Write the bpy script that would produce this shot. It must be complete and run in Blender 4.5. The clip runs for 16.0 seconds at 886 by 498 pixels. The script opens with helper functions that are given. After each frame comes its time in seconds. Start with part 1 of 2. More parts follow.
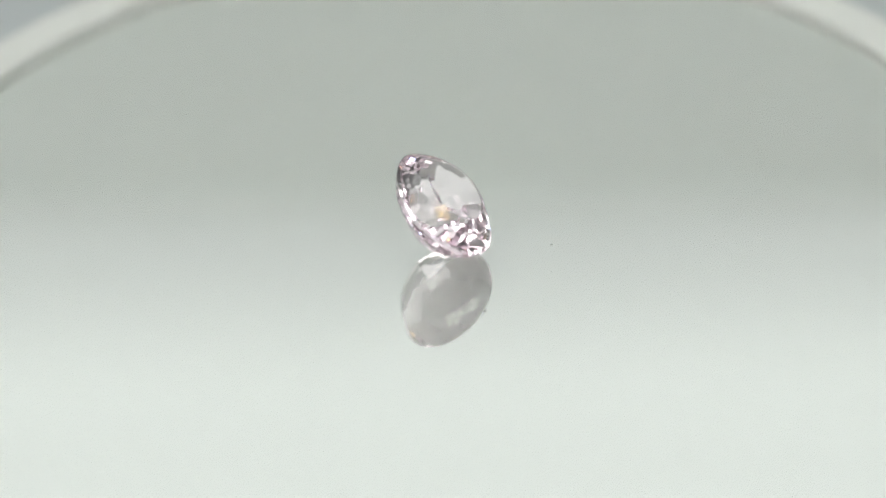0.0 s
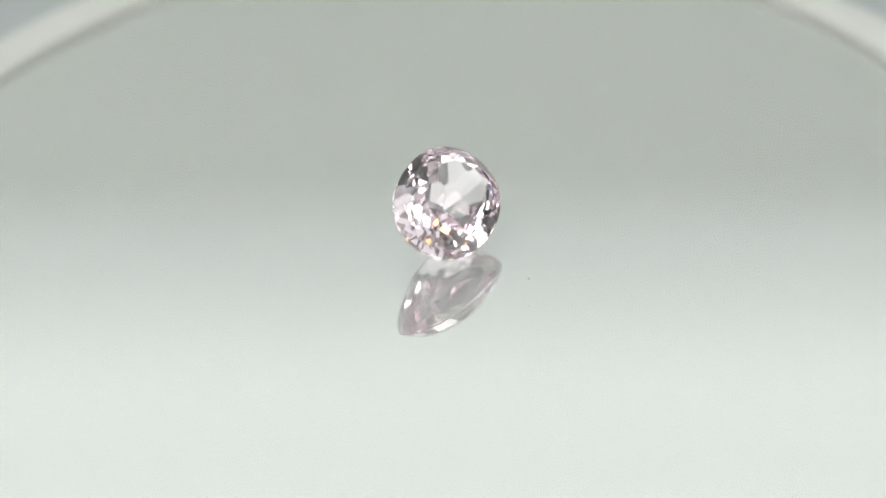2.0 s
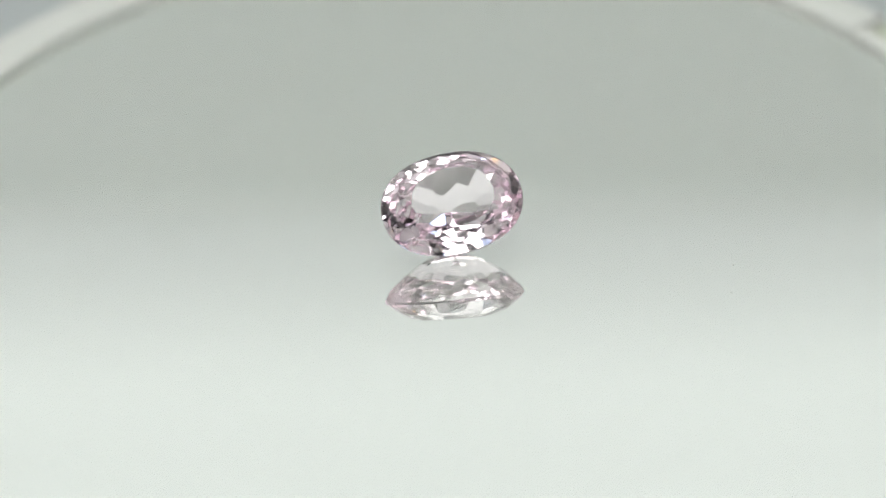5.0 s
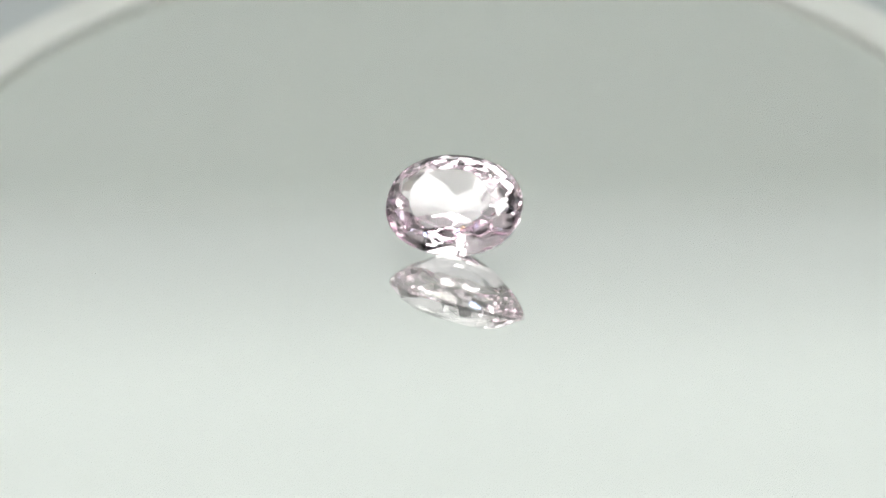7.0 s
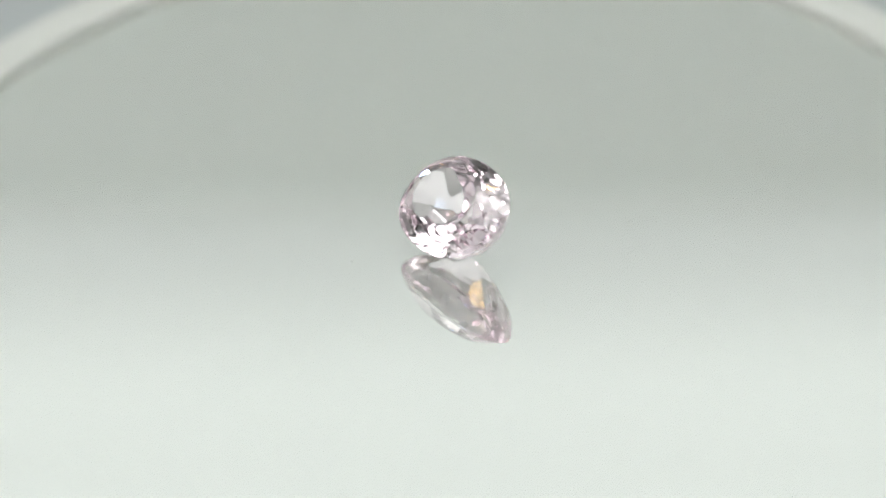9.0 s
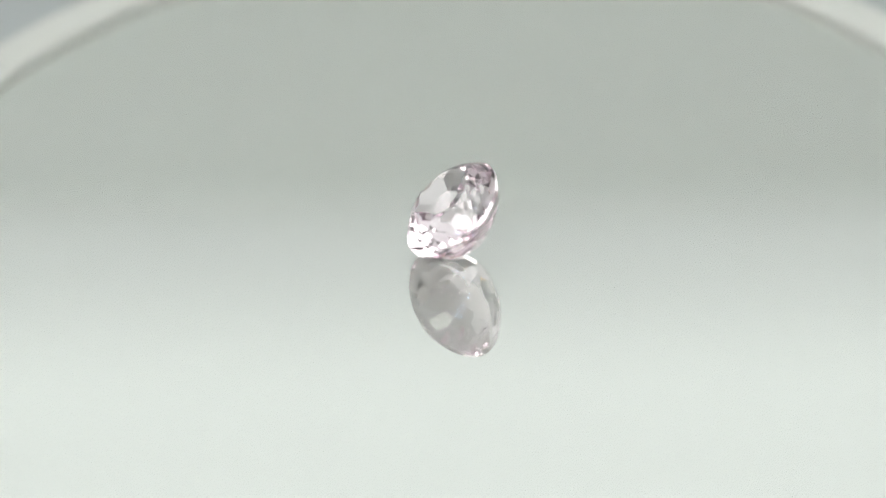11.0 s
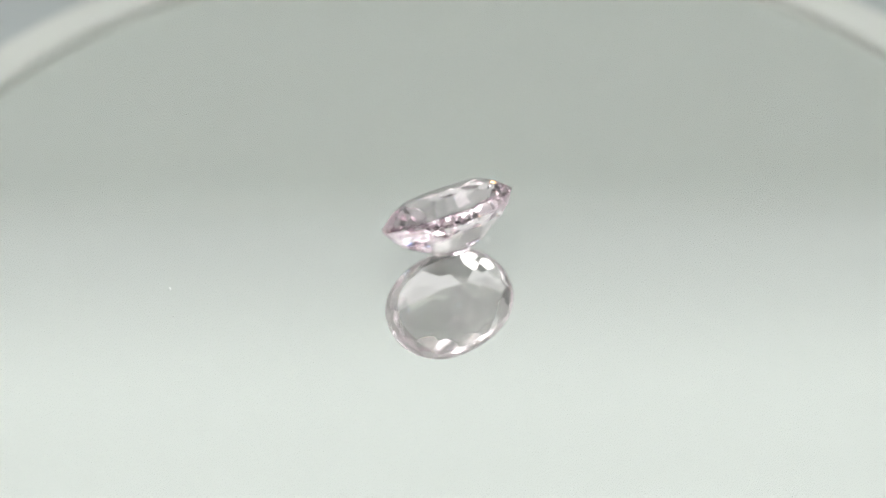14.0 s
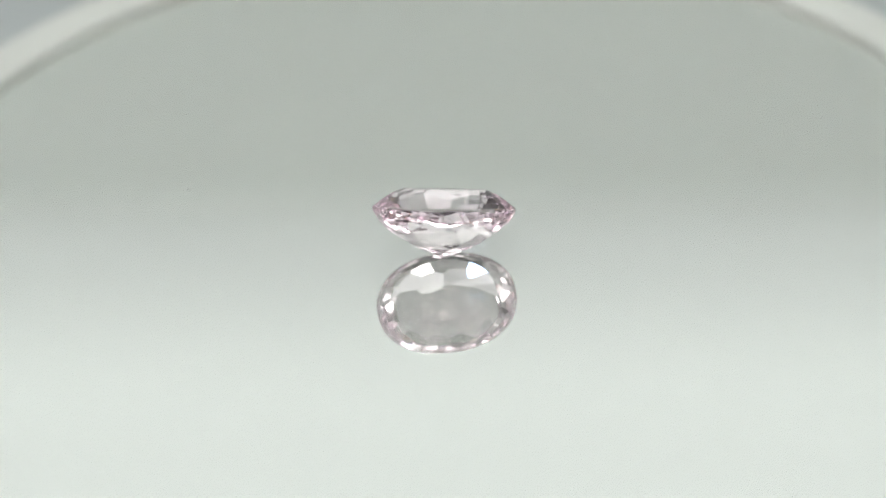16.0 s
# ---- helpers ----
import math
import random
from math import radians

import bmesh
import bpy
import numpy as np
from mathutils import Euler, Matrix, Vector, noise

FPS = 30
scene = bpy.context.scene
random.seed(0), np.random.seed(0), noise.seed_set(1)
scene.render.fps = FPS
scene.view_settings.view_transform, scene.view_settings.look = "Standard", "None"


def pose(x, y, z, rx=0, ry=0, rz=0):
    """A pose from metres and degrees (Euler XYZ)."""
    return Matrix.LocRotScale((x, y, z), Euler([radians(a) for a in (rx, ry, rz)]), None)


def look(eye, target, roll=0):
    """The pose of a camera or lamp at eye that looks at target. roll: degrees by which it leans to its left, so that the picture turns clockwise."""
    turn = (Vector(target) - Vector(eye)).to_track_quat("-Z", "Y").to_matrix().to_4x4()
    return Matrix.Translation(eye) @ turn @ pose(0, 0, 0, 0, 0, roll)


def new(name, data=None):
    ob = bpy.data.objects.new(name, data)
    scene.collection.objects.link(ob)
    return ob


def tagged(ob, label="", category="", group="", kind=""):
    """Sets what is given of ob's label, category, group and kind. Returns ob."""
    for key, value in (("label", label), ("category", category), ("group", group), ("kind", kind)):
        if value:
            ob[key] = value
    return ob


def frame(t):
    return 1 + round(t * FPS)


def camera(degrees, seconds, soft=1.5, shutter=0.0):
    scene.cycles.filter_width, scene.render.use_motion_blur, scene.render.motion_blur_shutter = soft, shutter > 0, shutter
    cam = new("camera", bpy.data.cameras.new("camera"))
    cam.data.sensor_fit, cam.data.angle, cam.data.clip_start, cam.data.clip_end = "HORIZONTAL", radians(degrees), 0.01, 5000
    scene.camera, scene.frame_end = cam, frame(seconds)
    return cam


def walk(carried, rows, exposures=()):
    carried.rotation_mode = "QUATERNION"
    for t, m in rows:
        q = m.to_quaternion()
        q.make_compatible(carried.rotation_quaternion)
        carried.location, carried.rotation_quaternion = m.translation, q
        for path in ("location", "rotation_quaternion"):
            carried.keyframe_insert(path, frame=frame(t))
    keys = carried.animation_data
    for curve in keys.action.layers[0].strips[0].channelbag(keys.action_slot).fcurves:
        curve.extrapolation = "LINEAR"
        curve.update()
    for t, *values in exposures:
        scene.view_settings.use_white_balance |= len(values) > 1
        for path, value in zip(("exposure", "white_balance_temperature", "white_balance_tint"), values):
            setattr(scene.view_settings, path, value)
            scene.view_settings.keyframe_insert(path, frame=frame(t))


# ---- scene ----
SPIN0, SPIN = 100.166, -17.213          # the platter's turn: degrees at the start, degrees a second
ELEV, DIST = 36.706, 0.208            # the camera's height over the mirror, in degrees, and its distance

# ---- camera ----
cam = camera(16.901, 16.0, soft=1.6)
EYE = Vector((0, -DIST * math.cos(radians(ELEV)), DIST * math.sin(radians(ELEV))))
AIM = Euler((radians(90 - ELEV + 0.095), 0, radians(0.1585))).to_matrix() @ Vector((0, 0, -1))
VIEW = look(EYE, EYE + AIM * DIST, -1.758)
cam.data.dof.use_dof = True
cam.data.dof.focus_distance = 0.2070
cam.data.dof.aperture_fstop = 13.0
walk(cam, [(0.0, VIEW), (16.0, VIEW)], [(0.0, 0.10), (3.0, 0.13), (9.0, 0.13), (12.5, 0.10), (16.0, 0.08)])

# ---- world, light, exposure ----
world = bpy.data.worlds.new("room")
world.use_nodes = True
world.node_tree.nodes["Background"].inputs[0].default_value = (0.9, 0.95, 1.0, 1)
world.node_tree.nodes["Background"].inputs[1].default_value = 0.12
scene.world = world
# light goes to and fro many times inside the cut stone
scene.cycles.max_bounces, scene.cycles.glossy_bounces, scene.cycles.transmission_bounces = 32, 24, 24
scene.cycles.transparent_max_bounces = 24


# ---- materials ----
def material(name):
    m = bpy.data.materials.new(name)
    m.use_nodes = True
    nt = m.node_tree
    return m, nt, nt.nodes["Principled BSDF"]


def grain(nt, bsdf, base, spread, scale, rough, bump, bump_scale):
    """Colour that wanders at two scales, uneven gloss and a fine relief."""
    co = nt.nodes.new("ShaderNodeTexCoord")
    big, fine = nt.nodes.new("ShaderNodeTexNoise"), nt.nodes.new("ShaderNodeTexNoise")
    big.inputs["Scale"].default_value, big.inputs["Detail"].default_value = scale, 4
    fine.inputs["Scale"].default_value, fine.inputs["Detail"].default_value = bump_scale, 6
    for n in (big, fine):
        nt.links.new(co.outputs["Object"], n.inputs["Vector"])
    mix = nt.nodes.new("ShaderNodeMath")
    mix.operation, mix.inputs[1].default_value = "MULTIPLY_ADD", 0.35
    nt.links.new(fine.outputs["Fac"], mix.inputs[0])
    nt.links.new(big.outputs["Fac"], mix.inputs[2])
    ramp = nt.nodes.new("ShaderNodeValToRGB")
    ramp.color_ramp.elements[0].position, ramp.color_ramp.elements[1].position = 0.35, 1.0
    ramp.color_ramp.elements[0].color = (*[c * (1 - spread) for c in base], 1)
    ramp.color_ramp.elements[1].color = (*[min(1, c * (1 + spread)) for c in base], 1)
    nt.links.new(mix.outputs[0], ramp.inputs[0])
    nt.links.new(ramp.outputs[0], bsdf.inputs["Base Color"])
    gloss = nt.nodes.new("ShaderNodeMapRange")
    gloss.inputs["To Min"].default_value, gloss.inputs["To Max"].default_value = rough - 0.06, rough + 0.06
    nt.links.new(fine.outputs["Fac"], gloss.inputs["Value"])
    nt.links.new(gloss.outputs[0], bsdf.inputs["Roughness"])
    if bump:
        b = nt.nodes.new("ShaderNodeBump")
        b.inputs["Strength"].default_value, b.inputs["Distance"].default_value = bump, 0.0004
        nt.links.new(fine.outputs["Fac"], b.inputs["Height"])
        nt.links.new(b.outputs[0], bsdf.inputs["Normal"])


def plain(name, base, rough=0.6, spread=0.05, scale=30, bump=0.2, bump_scale=900):
    m, nt, bsdf = material(name)
    grain(nt, bsdf, base, spread, scale, rough, bump, bump_scale)
    return m


def glowing(name, colour, strength, profile=()):
    """A lamp's face; a profile of (height on the face, strength) makes it glow unevenly from its lower edge up."""
    m, nt, bsdf = material(name)
    bsdf.inputs["Base Color"].default_value = (0.5, 0.5, 0.5, 1)
    bsdf.inputs["Emission Color"].default_value = (*colour, 1)
    bsdf.inputs["Emission Strength"].default_value = strength
    if profile:
        co, xyz, curve = nt.nodes.new("ShaderNodeTexCoord"), nt.nodes.new("ShaderNodeSeparateXYZ"), nt.nodes.new("ShaderNodeFloatCurve")
        span = nt.nodes.new("ShaderNodeMapRange")
        low, high = profile[0][0], profile[-1][0]
        span.inputs["From Min"].default_value, span.inputs["From Max"].default_value = low, high
        nt.links.new(co.outputs["Object"], xyz.inputs[0])
        nt.links.new(xyz.outputs["Y"], span.inputs["Value"])
        nt.links.new(span.outputs[0], curve.inputs["Value"])
        line = curve.mapping.curves[0]
        for i, (at, value) in enumerate(profile):
            x = (at - low) / (high - low)
            if i in (0, len(profile) - 1):
                line.points[0 if i == 0 else -1].location = (x, value)
            else:
                line.points.new(x, value)
        curve.mapping.update()
        nt.links.new(curve.outputs[0], bsdf.inputs["Emission Strength"])
    return m


def make_mirror():
    """Mirror glass, faintly green, with a thin film of dust that scatters a little light."""
    m, nt, bsdf = material("mirror_glass")
    co = nt.nodes.new("ShaderNodeTexCoord")
    n = nt.nodes.new("ShaderNodeTexNoise")
    n.inputs["Scale"].default_value, n.inputs["Detail"].default_value = 160, 5
    nt.links.new(co.outputs["Object"], n.inputs["Vector"])
    r = nt.nodes.new("ShaderNodeMapRange")
    r.inputs["To Min"].default_value, r.inputs["To Max"].default_value = 0.004, 0.012
    nt.links.new(n.outputs["Fac"], r.inputs["Value"])
    nt.links.new(r.outputs[0], bsdf.inputs["Roughness"])
    bsdf.inputs["Metallic"].default_value = 1
    bsdf.inputs["Base Color"].default_value = (0.880, 0.905, 0.878, 1)
    film = nt.nodes.new("ShaderNodeBsdfDiffuse")
    film.inputs["Color"].default_value = (0.74, 0.76, 0.73, 1)
    mix = nt.nodes.new("ShaderNodeMixShader")
    mix.inputs[0].default_value = 0.15
    nt.links.new(bsdf.outputs[0], mix.inputs[1])
    nt.links.new(film.outputs[0], mix.inputs[2])
    nt.links.new(mix.outputs[0], nt.nodes["Material Output"].inputs["Surface"])
    return m


def make_clear():
    """Clear glass that lets all light straight through but for a faint shine."""
    m, nt, bsdf = material("clear_glass")
    nt.nodes.remove(bsdf)
    through_it, shine, mix = nt.nodes.new("ShaderNodeBsdfTransparent"), nt.nodes.new("ShaderNodeBsdfGlossy"), nt.nodes.new("ShaderNodeMixShader")
    shine.inputs["Roughness"].default_value = 0.0
    mix.inputs[0].default_value = 0.03
    nt.links.new(through_it.outputs[0], mix.inputs[1])
    nt.links.new(shine.outputs[0], mix.inputs[2])
    nt.links.new(mix.outputs[0], nt.nodes["Material Output"].inputs["Surface"])
    return m


def make_gem():
    """Pale pink transparent stone."""
    m, nt, bsdf = material("pink_stone")
    nt.nodes.remove(bsdf)
    g = nt.nodes.new("ShaderNodeBsdfGlass")
    g.inputs["Color"].default_value = (0.974, 0.940, 0.959, 1)
    g.inputs["Roughness"].default_value = 0.0
    g.inputs["IOR"].default_value = 1.73
    nt.links.new(g.outputs[0], nt.nodes["Material Output"].inputs["Surface"])
    return m


CLOTH = plain("white_tent_cloth", (0.68, 0.70, 0.68), 0.9, 0.05, 8, 0.3, 500)
GREY_CARD = plain("grey_card", (0.555, 0.582, 0.563), 0.85, 0.04, 6, 0.2, 700)
# for unseen surfaces that stand in for a dark room behind the camera
DARK_SURROUND = plain("dark_grey_surround", (0.045, 0.045, 0.047), 0.9, 0.12, 4, 0.2, 300)
TABLE = plain("grey_table_cloth", (0.36, 0.385, 0.39), 0.85, 0.06, 40, 0.4, 1500)
PLASTIC = plain("white_plastic", (0.515, 0.53, 0.505), 0.45, 0.03, 60, 0.15, 2500)
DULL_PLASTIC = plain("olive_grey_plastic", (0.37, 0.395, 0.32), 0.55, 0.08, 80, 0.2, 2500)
METAL = plain("black_painted_metal", (0.03, 0.03, 0.032), 0.4, 0.1, 40, 0.1, 1800)
DUST = plain("grey_dust", (0.34, 0.35, 0.34), 0.9, 0.25, 300, 0, 2500)
DARK = plain("dark_speck", (0.03, 0.028, 0.03), 0.6, 0.2, 3000, 0, 9000)
LINT = plain("white_lint", (0.85, 0.85, 0.83), 0.9, 0.05, 300, 0, 2500)
MIRROR = make_mirror()
STONE = make_gem()
CLEAR = make_clear()
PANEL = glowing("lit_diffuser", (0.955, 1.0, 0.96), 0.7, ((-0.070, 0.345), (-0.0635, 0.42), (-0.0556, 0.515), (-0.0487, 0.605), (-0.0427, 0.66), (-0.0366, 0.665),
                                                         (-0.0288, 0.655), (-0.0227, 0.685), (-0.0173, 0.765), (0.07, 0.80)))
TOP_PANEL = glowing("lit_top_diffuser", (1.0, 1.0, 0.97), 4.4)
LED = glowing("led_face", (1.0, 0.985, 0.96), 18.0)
# bluish and warm glow stand in for the colours a stone splits light into
COOL_FIRE = glowing("cool_fire_face", (0.45, 0.66, 1.0), 12.0)
WARM_FIRE = glowing("warm_fire_face", (1.0, 0.62, 0.22), 10.0)


# ---- builders ----
def part(name, bm, mat, parent=None, label="", smooth=False):
    """Links a bmesh as one mesh object, under a thing or a part."""
    me = bpy.data.meshes.new(name)
    bmesh.ops.recalc_face_normals(bm, faces=bm.faces)
    bm.to_mesh(me)
    bm.free()
    me.materials.append(mat)
    for f in me.polygons:
        f.use_smooth = smooth
    ob = new(name, me)
    ob.parent = parent
    return tagged(ob, label)


def box(sx, sy, sz, at=(0, 0, 0), bevel=0.0):
    bm = bmesh.new()
    bmesh.ops.create_cube(bm, size=1, matrix=Matrix.Translation(at) @ Matrix.Diagonal((sx, sy, sz, 1)))
    if bevel:
        bmesh.ops.bevel(bm, geom=bm.edges[:], offset=bevel, segments=2, affect="EDGES")
    return bm


def turned(profile, steps=192, start=0.0, sweep=360.0):
    """A closed profile of (radius, height) turned round the z axis, all the way or over a sweep."""
    bm = bmesh.new()
    whole = sweep >= 360
    rings = []
    for i in range(steps if whole else steps + 1):
        a = radians(start + sweep * i / steps)
        rings.append([bm.verts.new((r * math.cos(a), r * math.sin(a), z)) for r, z in profile])
    n = len(profile)
    for i in range(steps):
        a, b = rings[i], rings[(i + 1) % len(rings)]
        for k in range(n):
            bm.faces.new((a[k], b[k], b[(k + 1) % n], a[(k + 1) % n]))
    if not whole:
        bm.faces.new(rings[0])
        bm.faces.new(rings[-1][::-1])
    return bm


def rounded(r0, r1, z0, z1, e, n=4):
    """A rectangle in radius and height with rounded corners."""
    pts = []
    for cx, cz, a0 in ((r1 - e, z1 - e, 0), (r0 + e, z1 - e, 90), (r0 + e, z0 + e, 180), (r1 - e, z0 + e, 270)):
        for i in range(n + 1):
            a = radians(a0 + 90 * i / n)
            pts.append((cx + e * math.cos(a), cz + e * math.sin(a)))
    return pts


# ---- setting: table and light tent ----
FLOOR = -0.034
tagged(part("ground", box(2.4, 2.4, 0.02, (0, 0, FLOOR - 0.01)), TABLE), "matt grey table cloth under the turntable", "table cloth", kind="structure")
tagged(part("wall_back", box(1.56, 0.02, 0.56, (0, 0.60, FLOOR + 0.28)), GREY_CARD), "plain light grey card backdrop", "wall", kind="structure")
tagged(part("wall_back_upper", box(1.58, 0.02, 1.1, (0, 0.66, FLOOR + 0.55)), CLOTH), "white cloth of the light tent", "wall", kind="structure")
for side, name in ((-1, "left"), (1, "right")):
    tagged(part("wall_" + name, box(0.02, 1.15, 1.1, (side * 0.8, 0.095, FLOOR + 0.55)), CLOTH), "white cloth side of the light tent", "wall", kind="structure")
    # the dark front half is added out of view, so some facets go dark
    tagged(part("wall_" + name + "_front", box(0.02, 0.74, 1.1, (side * 0.8, -0.852, FLOOR + 0.55)), DARK_SURROUND), "unseen dark grey side wall added to darken facets", "wall", kind="structure")
tagged(part("wall_front", box(1.62, 0.02, 1.1, (0, -1.234, FLOOR + 0.55)), DARK_SURROUND), "unseen dark grey wall added behind the camera to darken facets", "wall", kind="structure")
tagged(part("ceiling", box(1.62, 1.15, 0.02, (0, 0.097, FLOOR + 1.11)), CLOTH), "white cloth roof of the light tent", "ceiling", kind="structure")
tagged(part("ceiling_front", box(1.62, 0.76, 0.02, (0, -0.86, FLOOR + 1.11)), DARK_SURROUND), "unseen dark grey roof added at the front to darken facets", "ceiling", kind="structure")


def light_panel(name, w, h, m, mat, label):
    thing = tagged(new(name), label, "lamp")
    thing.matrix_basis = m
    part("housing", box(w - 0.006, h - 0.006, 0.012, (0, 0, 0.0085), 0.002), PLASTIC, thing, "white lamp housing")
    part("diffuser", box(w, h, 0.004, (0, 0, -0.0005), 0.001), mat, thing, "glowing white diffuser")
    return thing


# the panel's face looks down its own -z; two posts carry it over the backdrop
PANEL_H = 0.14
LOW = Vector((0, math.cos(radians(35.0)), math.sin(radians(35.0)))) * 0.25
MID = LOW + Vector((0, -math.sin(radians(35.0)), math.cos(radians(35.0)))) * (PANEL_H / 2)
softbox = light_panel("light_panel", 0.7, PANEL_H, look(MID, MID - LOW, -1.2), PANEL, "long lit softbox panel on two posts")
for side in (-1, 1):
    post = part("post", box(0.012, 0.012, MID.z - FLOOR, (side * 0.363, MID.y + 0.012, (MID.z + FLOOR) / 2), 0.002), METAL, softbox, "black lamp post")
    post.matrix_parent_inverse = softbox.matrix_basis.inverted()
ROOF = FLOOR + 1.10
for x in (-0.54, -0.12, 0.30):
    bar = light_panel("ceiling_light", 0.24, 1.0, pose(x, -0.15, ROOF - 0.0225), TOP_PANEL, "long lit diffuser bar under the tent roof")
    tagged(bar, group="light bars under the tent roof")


# unseen lamps, added only to put sparkle and coloured fire into the facets
def sparkle_lamp(x, y, mat, label):
    thing = tagged(new("sparkle_lamp"), "small bright round lamp added unseen for sparkle in the stone", "lamp", "lamps on the tent roof")
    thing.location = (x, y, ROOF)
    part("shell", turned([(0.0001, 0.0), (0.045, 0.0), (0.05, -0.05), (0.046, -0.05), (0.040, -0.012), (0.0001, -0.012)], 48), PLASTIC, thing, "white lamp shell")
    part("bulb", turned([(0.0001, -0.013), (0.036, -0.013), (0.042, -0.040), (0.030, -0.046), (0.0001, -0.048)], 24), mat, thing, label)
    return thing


for x, y, mat, label in ((-0.74, 0.10, LED, "glowing white lamp face"), (0.60, -0.20, COOL_FIRE, "glowing bluish face standing in for blue fire"), (0.09, -0.40, LED, "glowing white lamp face"),
                         (0.28, 0.47, LED, "glowing white lamp face"), (-0.40, 0.44, COOL_FIRE, "glowing bluish face standing in for blue fire"), (0.62, 0.30, WARM_FIRE, "glowing warm face standing in for orange fire"),
                         (0.54, -0.42, LED, "glowing white lamp face"), (-0.74, -0.40, WARM_FIRE, "glowing warm face standing in for orange fire")):
    sparkle_lamp(x, y, mat, label)

# ---- turntable ----
R_IN, R_OUT = 0.040629, 0.044493
GLASS = 0.00116                         # the clear glass over the mirror's silver, as deep as it looks
OFF = Matrix.Rotation(radians(-SPIN0), 4, "Z") @ Vector((-0.000310, -0.000240, 0))   # the disc sits a little off its axis


def off_axis(bm):
    bmesh.ops.translate(bm, verts=bm.verts, vec=OFF)
    return bm


def disc_cap(r, low, high, steps=192):
    """The top and the rim of a clear layer that lies on the silver."""
    bm = bmesh.new()
    rings = [[bm.verts.new((q * math.cos(math.tau * i / steps), q * math.sin(math.tau * i / steps), z)) for i in range(steps)] for q, z in ((r, low), (r, high - 0.0002), (r - 0.0002, high))]
    for lower, upper in zip(rings, rings[1:]):
        for i in range(steps):
            k = (i + 1) % steps
            bm.faces.new((lower[i], lower[k], upper[k], upper[i]))
    bm.faces.new(rings[-1])
    return bm


turntable = tagged(new("turntable"), "white plastic turntable with a round mirror top", "turntable")
turntable.location = (0, 0, FLOOR)
part("base", turned([(0.0001, 0), (0.036, 0), (0.0375, 0.0015), (0.0375, 0.017), (0.036, 0.0185), (0.0001, 0.0185)], 128), PLASTIC, turntable, smooth=False)
platter = part("platter", off_axis(turned([(0.0001, 0.019), (0.0430, 0.019), (0.0438, 0.0197), (0.0438, 0.0300), (0.0001, 0.0300)], 192)), PLASTIC, turntable)
part("mirror", off_axis(turned([(0.0001, 0.0301), (R_IN, 0.0301), (R_IN, 0.0337), (R_IN - 0.0003, 0.034), (0.0001, 0.034)], 192)), MIRROR, platter, "round mirror with a faint green tint")
part("glass_layer", off_axis(disc_cap(R_IN - 0.0001, 0.0341, 0.034 + GLASS)), CLEAR, platter, "clear glass over the mirror's silver")
NOTCH, WIDE = 17.4, 15.0
part("rim", off_axis(turned(rounded(R_IN + 0.00005, R_OUT, 0.0301, 0.0347, 0.0006), 240, NOTCH + WIDE / 2, 360 - WIDE)), PLASTIC, platter, "raised white rim", True)
part("rim_ridge", off_axis(turned(rounded(R_IN + 0.00005, R_IN + 0.0016, 0.0301, 0.0346, 0.0004), 24, NOTCH - WIDE / 2, WIDE)), PLASTIC, platter, "narrow rim where it is cut away", True)
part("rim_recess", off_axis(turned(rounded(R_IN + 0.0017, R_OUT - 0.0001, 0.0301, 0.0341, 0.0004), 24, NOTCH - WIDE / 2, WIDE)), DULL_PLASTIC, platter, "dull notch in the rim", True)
bm = bmesh.new()
bmesh.ops.create_uvsphere(bm, u_segments=20, v_segments=12, radius=0.0006)
bmesh.ops.transform(bm, matrix=pose((R_OUT - 0.0011) * math.cos(radians(NOTCH - 5.0)), (R_OUT - 0.0011) * math.sin(radians(NOTCH - 5.0)), 0.0344, 0, 0, NOTCH), verts=bm.verts)
part("knob", off_axis(bm), PLASTIC, platter, "small white knob in the notch", True)


# ---- the stone ----
# the underside: depth, half width, and how far it reaches to the front and the back, in millimetres
PAVILION = ((0.2, 0.941, -3.45, 3.42), (0.4, 0.82, -2.92, 3.08), (0.6, 0.667, -2.18, 2.38), (0.8, 0.485, -1.60, 1.55),
            (0.92, 0.347, -1.0, 0.95), (1.0, 0.235, -0.3, 0.55))


def gem_points():
    """The rough form of the cut: rings from the table down to the culet, in millimetres."""
    pts = []
    w, g, hc, hp, tab, power = 3.745, 0.10, 1.272, 2.95, 0.58, 2 / 2.20
    for i in range(96):
        c, s = math.cos(math.tau * i / 96), math.sin(math.tau * i / 96)
        x, y = math.copysign(abs(c) ** power * 5, c), math.copysign(abs(s) ** power * w, s)
        pts += [(x, y, g), (x, y, -g), (x * tab, y * tab, g + hc), (x * 0.80, y * 0.80, g + hc * 0.6)]
        for d, wide, front, back in PAVILION:
            pts.append((wide * 5 * c, (back + front) / 2 + (back - front) / 2 * s, -g - hp * d))
    return np.array(pts)


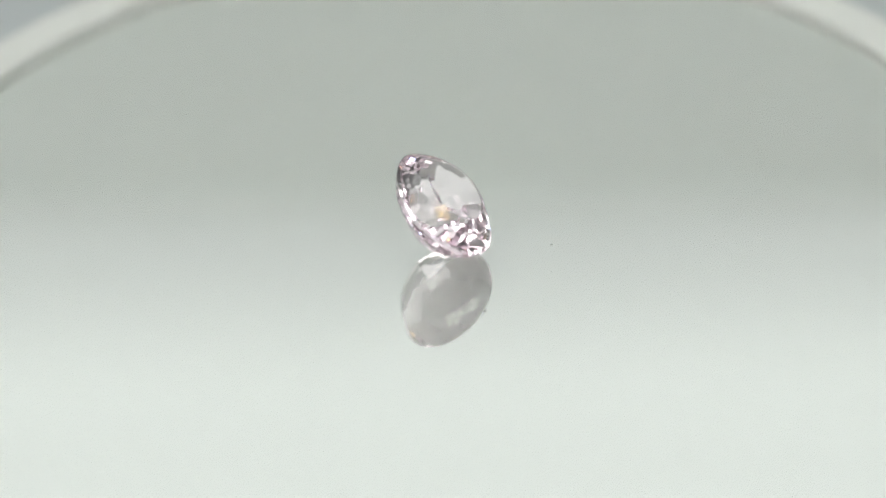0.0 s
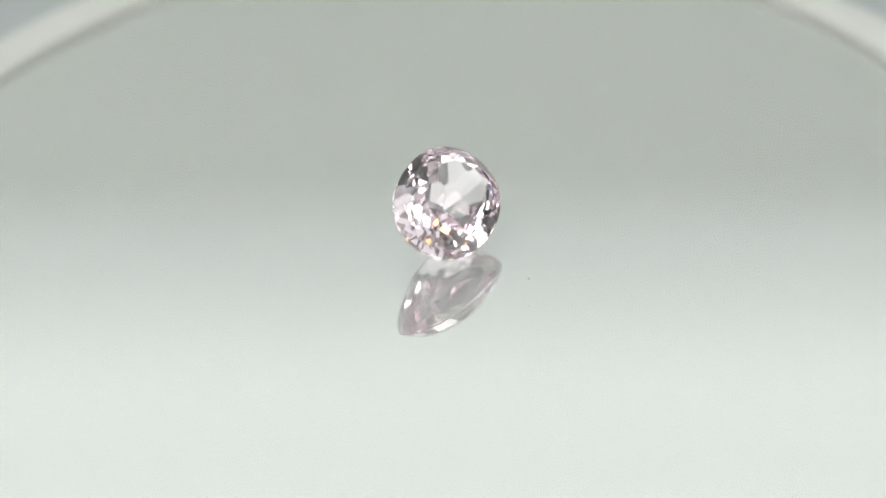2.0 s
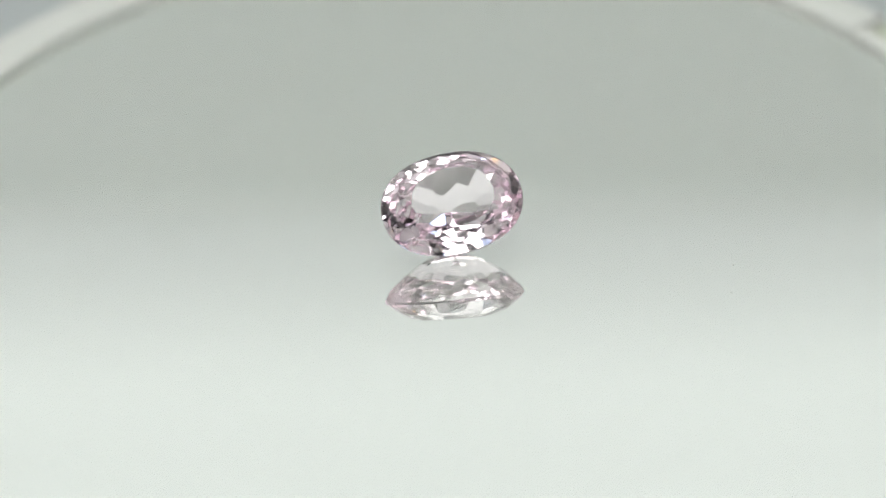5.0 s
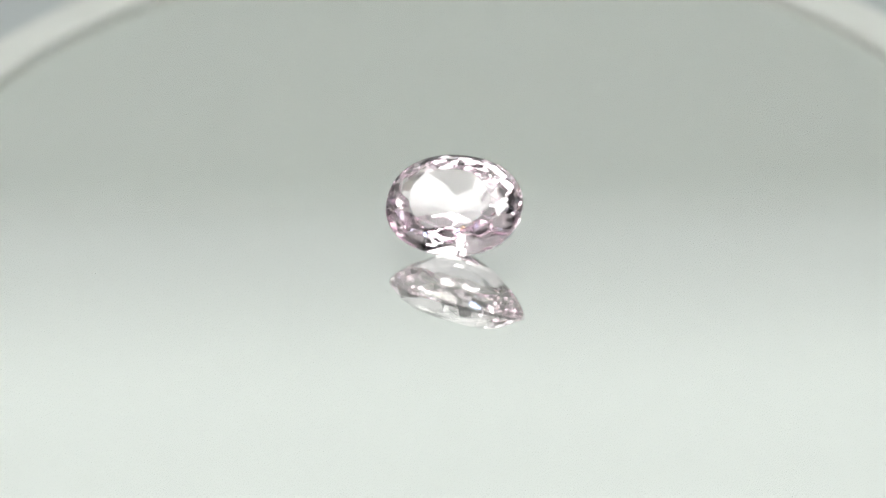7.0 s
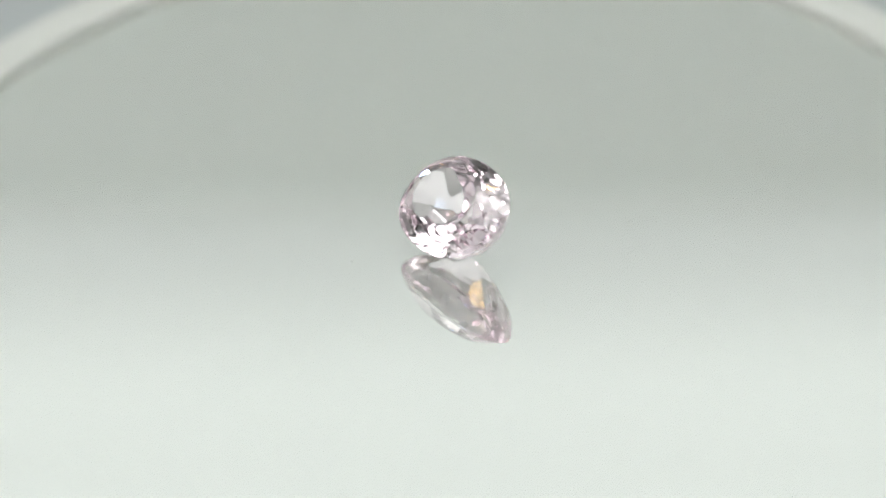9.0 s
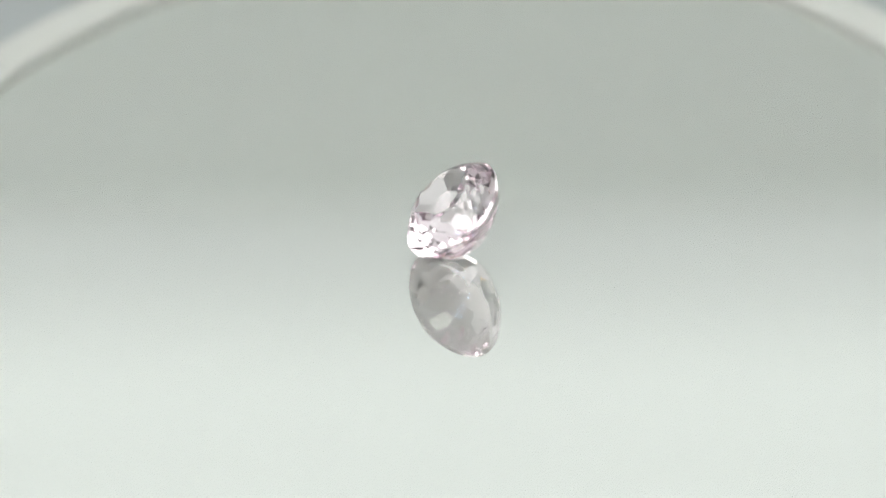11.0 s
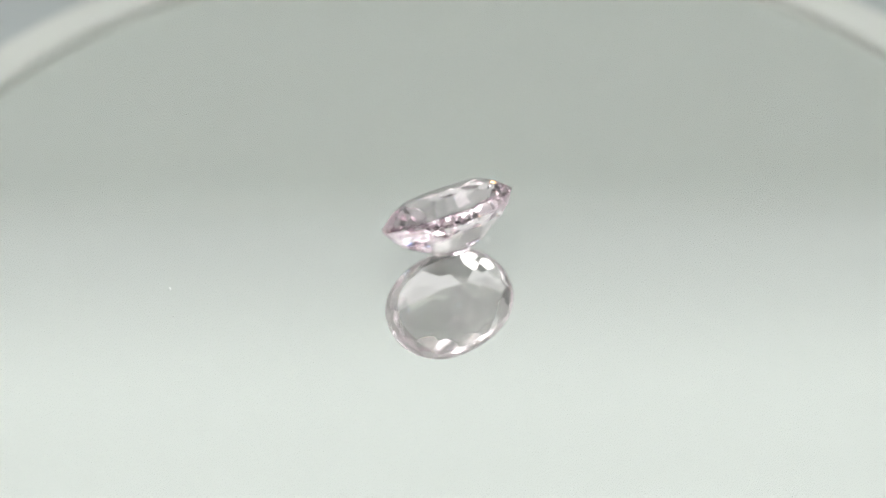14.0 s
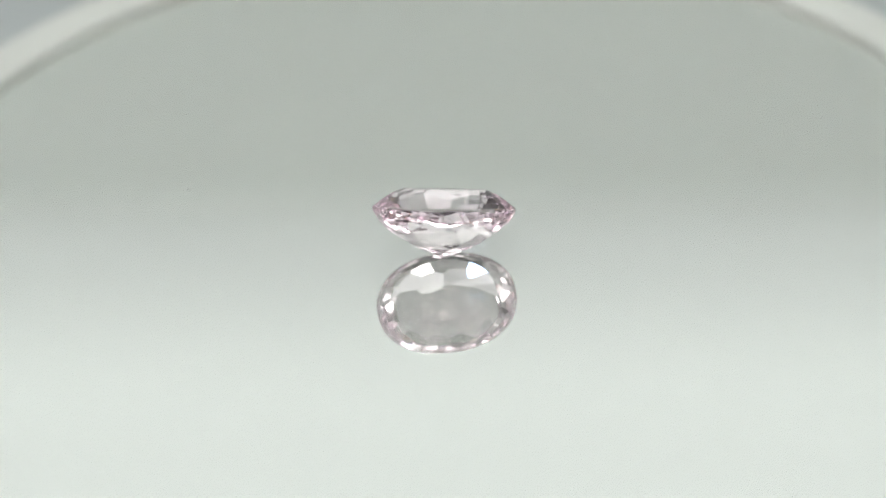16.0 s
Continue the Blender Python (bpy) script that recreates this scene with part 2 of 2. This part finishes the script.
def cut_stone():
    """Cuts a block with one plane for each facet, as a lapidary does."""
    pts = gem_points()
    rnd = random.Random(7)
    bm = box(14, 12, 12)
    planes = []

    def facet(azimuth, slope, press):
        a, b = radians(azimuth), radians(slope)
        n = np.array((math.cos(a) * math.sin(b) / 5, math.sin(a) * math.sin(b) / 3.785, math.cos(b) / 4.35))
        n /= np.linalg.norm(n)
        planes.append((n, float((pts @ n).max()) - press))

    j = lambda s: rnd.uniform(-s, s)
    for k in range(64):                                      # girdle
        facet(k * 360 / 64, 90, 0.0)
    facet(0, 0, 0.0)                                         # table
    for k in range(16):                                      # crown: stars, mains, upper halves
        facet((k + 0.5) * 22.5 + j(1.5), 25 + j(1.5), 0.015 + j(0.012))
        facet(k * 22.5 + j(1.5), 34 + j(1.5), 0.012 + j(0.01))
        facet((k + 0.25) * 22.5 + j(1), 42 + j(1.5), 0.01 + j(0.01))
        facet((k + 0.75) * 22.5 + j(1), 42 + j(1.5), 0.01 + j(0.01))
    # pavilion: lower halves, a break tier, mains, and the few facets round the culet
    for slope, count, turn, press, wild in ((62, 32, 0.25, 0.01, 1.5), (48, 16, 0.5, 0.02, 2.5), (36, 16, 0.0, 0.04, 3.0), (25, 8, 0.5, 0.05, 5.0)):
        for k in range(count):
            facet((k + turn) * 360 / count + j(wild), 180 - slope + j(wild), press + j(0.02))
    for n, d in planes:
        cut = bmesh.ops.bisect_plane(bm, geom=bm.verts[:] + bm.edges[:] + bm.faces[:], dist=1e-6,
                                     plane_co=tuple(n * d), plane_no=tuple(n), clear_outer=True)
        edges = [e for e in cut["geom_cut"] if isinstance(e, bmesh.types.BMEdge)]
        if len(edges) > 2:
            bmesh.ops.edgeloop_fill(bm, edges=edges)
    bmesh.ops.remove_doubles(bm, verts=bm.verts, dist=0.004)
    bmesh.ops.dissolve_degenerate(bm, edges=bm.edges, dist=0.003)
    bmesh.ops.recalc_face_normals(bm, faces=bm.faces)
    return bm


REST = Euler((0, 0, radians(0.30))).to_matrix() @ Euler((0, radians(-6.70), 0)).to_matrix() @ Euler((radians(33.2), 0, 0)).to_matrix() @ Euler((0, 0, radians(-2.45))).to_matrix()
STAND = Vector((0.000323, 0.000236, GLASS))                      # where the stone's middle stands on the mirror


def build_stone():
    thing = tagged(new("gemstone"), "pale pink transparent oval faceted stone tilted on a mirror", "gemstone")
    bm = cut_stone()
    bmesh.ops.transform(bm, matrix=REST.to_4x4() @ Matrix.Scale(0.000989, 4), verts=bm.verts)
    low = min(v.co.z for v in bm.verts)
    bmesh.ops.translate(bm, verts=bm.verts, vec=(0, 0, -low + 0.00001))
    inv = REST.transposed()
    band = {"crown": bm, "table_facet": bm.copy(), "girdle": bm.copy(), "pavilion": bm.copy()}
    labels = {"crown": "clear pink facets round a wide table", "table_facet": "flat clear top facet", "girdle": "thin faceted girdle", "pavilion": "pale pink facets of the underside"}
    for name, b in band.items():
        drop = []
        for f in b.faces:
            z = (inv @ f.normal).z
            kind = "girdle" if abs(z) < 0.03 else "table_facet" if z > 0.998 else "crown" if z > 0 else "pavilion"
            if kind != name:
                drop.append(f)
        bmesh.ops.delete(b, geom=drop, context="FACES")
        me = bpy.data.meshes.new(name)
        b.to_mesh(me)
        b.free()
        me.materials.append(STONE)
        ob = new(name, me)
        ob.parent = thing
        tagged(ob, labels[name])
    speck = bmesh.new()
    bmesh.ops.create_icosphere(speck, subdivisions=2, radius=0.00008, matrix=pose(-0.003292, -0.002100, 0.001985) @ Matrix.Diagonal((1.5, 1, 0.8, 1)))
    part("inclusion", speck, DARK, thing, "tiny dark speck in the stone")
    return thing


gemstone = build_stone()


# ---- dust on the mirror ----
def build_dust():
    """Dark specks and short curled fibres."""
    rnd = random.Random(3)
    bm = bmesh.new()

    def speck(x, y, s):
        m = pose(x, y, s * 0.4, 0, 0, rnd.uniform(0, 180))
        bmesh.ops.create_icosphere(bm, subdivisions=1, radius=s, matrix=m @ Matrix.Diagonal((rnd.uniform(1, 1.8), 1, 0.5, 1)))

    speck(-0.0021, -0.0068, 0.00007)
    for i in range(16):
        r, a = 0.036 * math.sqrt(rnd.uniform(0.05, 1)), rnd.uniform(0, math.tau)
        speck(r * math.cos(a), r * math.sin(a), 0.000026 * rnd.uniform(0.7, 1.2))
    for x, y, turn, bend in ((6.3, 11.4, 150, 150), (3.6, 14.3, 190, 70), (6.6, 12.6, 240, 120), (9.2, 9.0, 150, 80), (-13.9, 24.0, 110, 90), (-15.8, 20.6, 165, 70)):
        ring_a, r, last = radians(turn), 0.00042, None
        for i in range(9):
            a = ring_a + radians(bend) * i / 8
            c = Vector((x / 1000 + r * math.cos(a), y / 1000 + r * math.sin(a), 0.00002))
            out = Vector((math.cos(a), math.sin(a), 0)) * 0.000011
            row = [bm.verts.new(c + out), bm.verts.new(c + Vector((0, 0, 0.00002))), bm.verts.new(c - out), bm.verts.new(c - Vector((0, 0, 0.000015)))]
            if last:
                for k in range(4):
                    bm.faces.new((last[k], row[k], row[(k + 1) % 4], last[(k + 1) % 4]))
            last = row
    return tagged(part("dust", bm, DUST), "fine grey dust specks and fibres on the mirror", "dust", kind="stuff")


def build_lint():
    rnd = random.Random(5)
    bm = bmesh.new()
    for x, y, s in ((17.81, -8.47, 0.00008), (-22.0, -11.0, 0.00006)):
        for i in range(4):
            m = pose(x / 1000 + rnd.uniform(-s, s), y / 1000 + rnd.uniform(-s, s), s * 0.4, 0, 0, rnd.uniform(0, 180))
            bmesh.ops.create_icosphere(bm, subdivisions=1, radius=s * rnd.uniform(0.5, 0.9), matrix=m @ Matrix.Diagonal((1.4, 1, 0.5, 1)))
    return tagged(part("lint", bm, LINT), "small white lint flecks on the mirror", "lint", kind="stuff")


dust = build_dust()
lint = build_lint()


# ---- what turns ----
def motions():
    steps = [i * 0.5 for i in range(33)]
    turn = lambda t: SPIN0 + SPIN * t
    walk(platter, [(t, pose(0, 0, 0, 0, 0, turn(t))) for t in steps])
    walk(dust, [(t, pose(0, 0, GLASS, 0, 0, turn(t))) for t in steps])
    walk(lint, [(t, pose(0, 0, GLASS, 0, 0, turn(t))) for t in steps])
    rows = []
    for t in steps:
        m = pose(0, 0, 0, 0, 0, turn(t))
        rows.append((t, m @ Matrix.Translation(STAND)))
    walk(gemstone, rows)


motions()
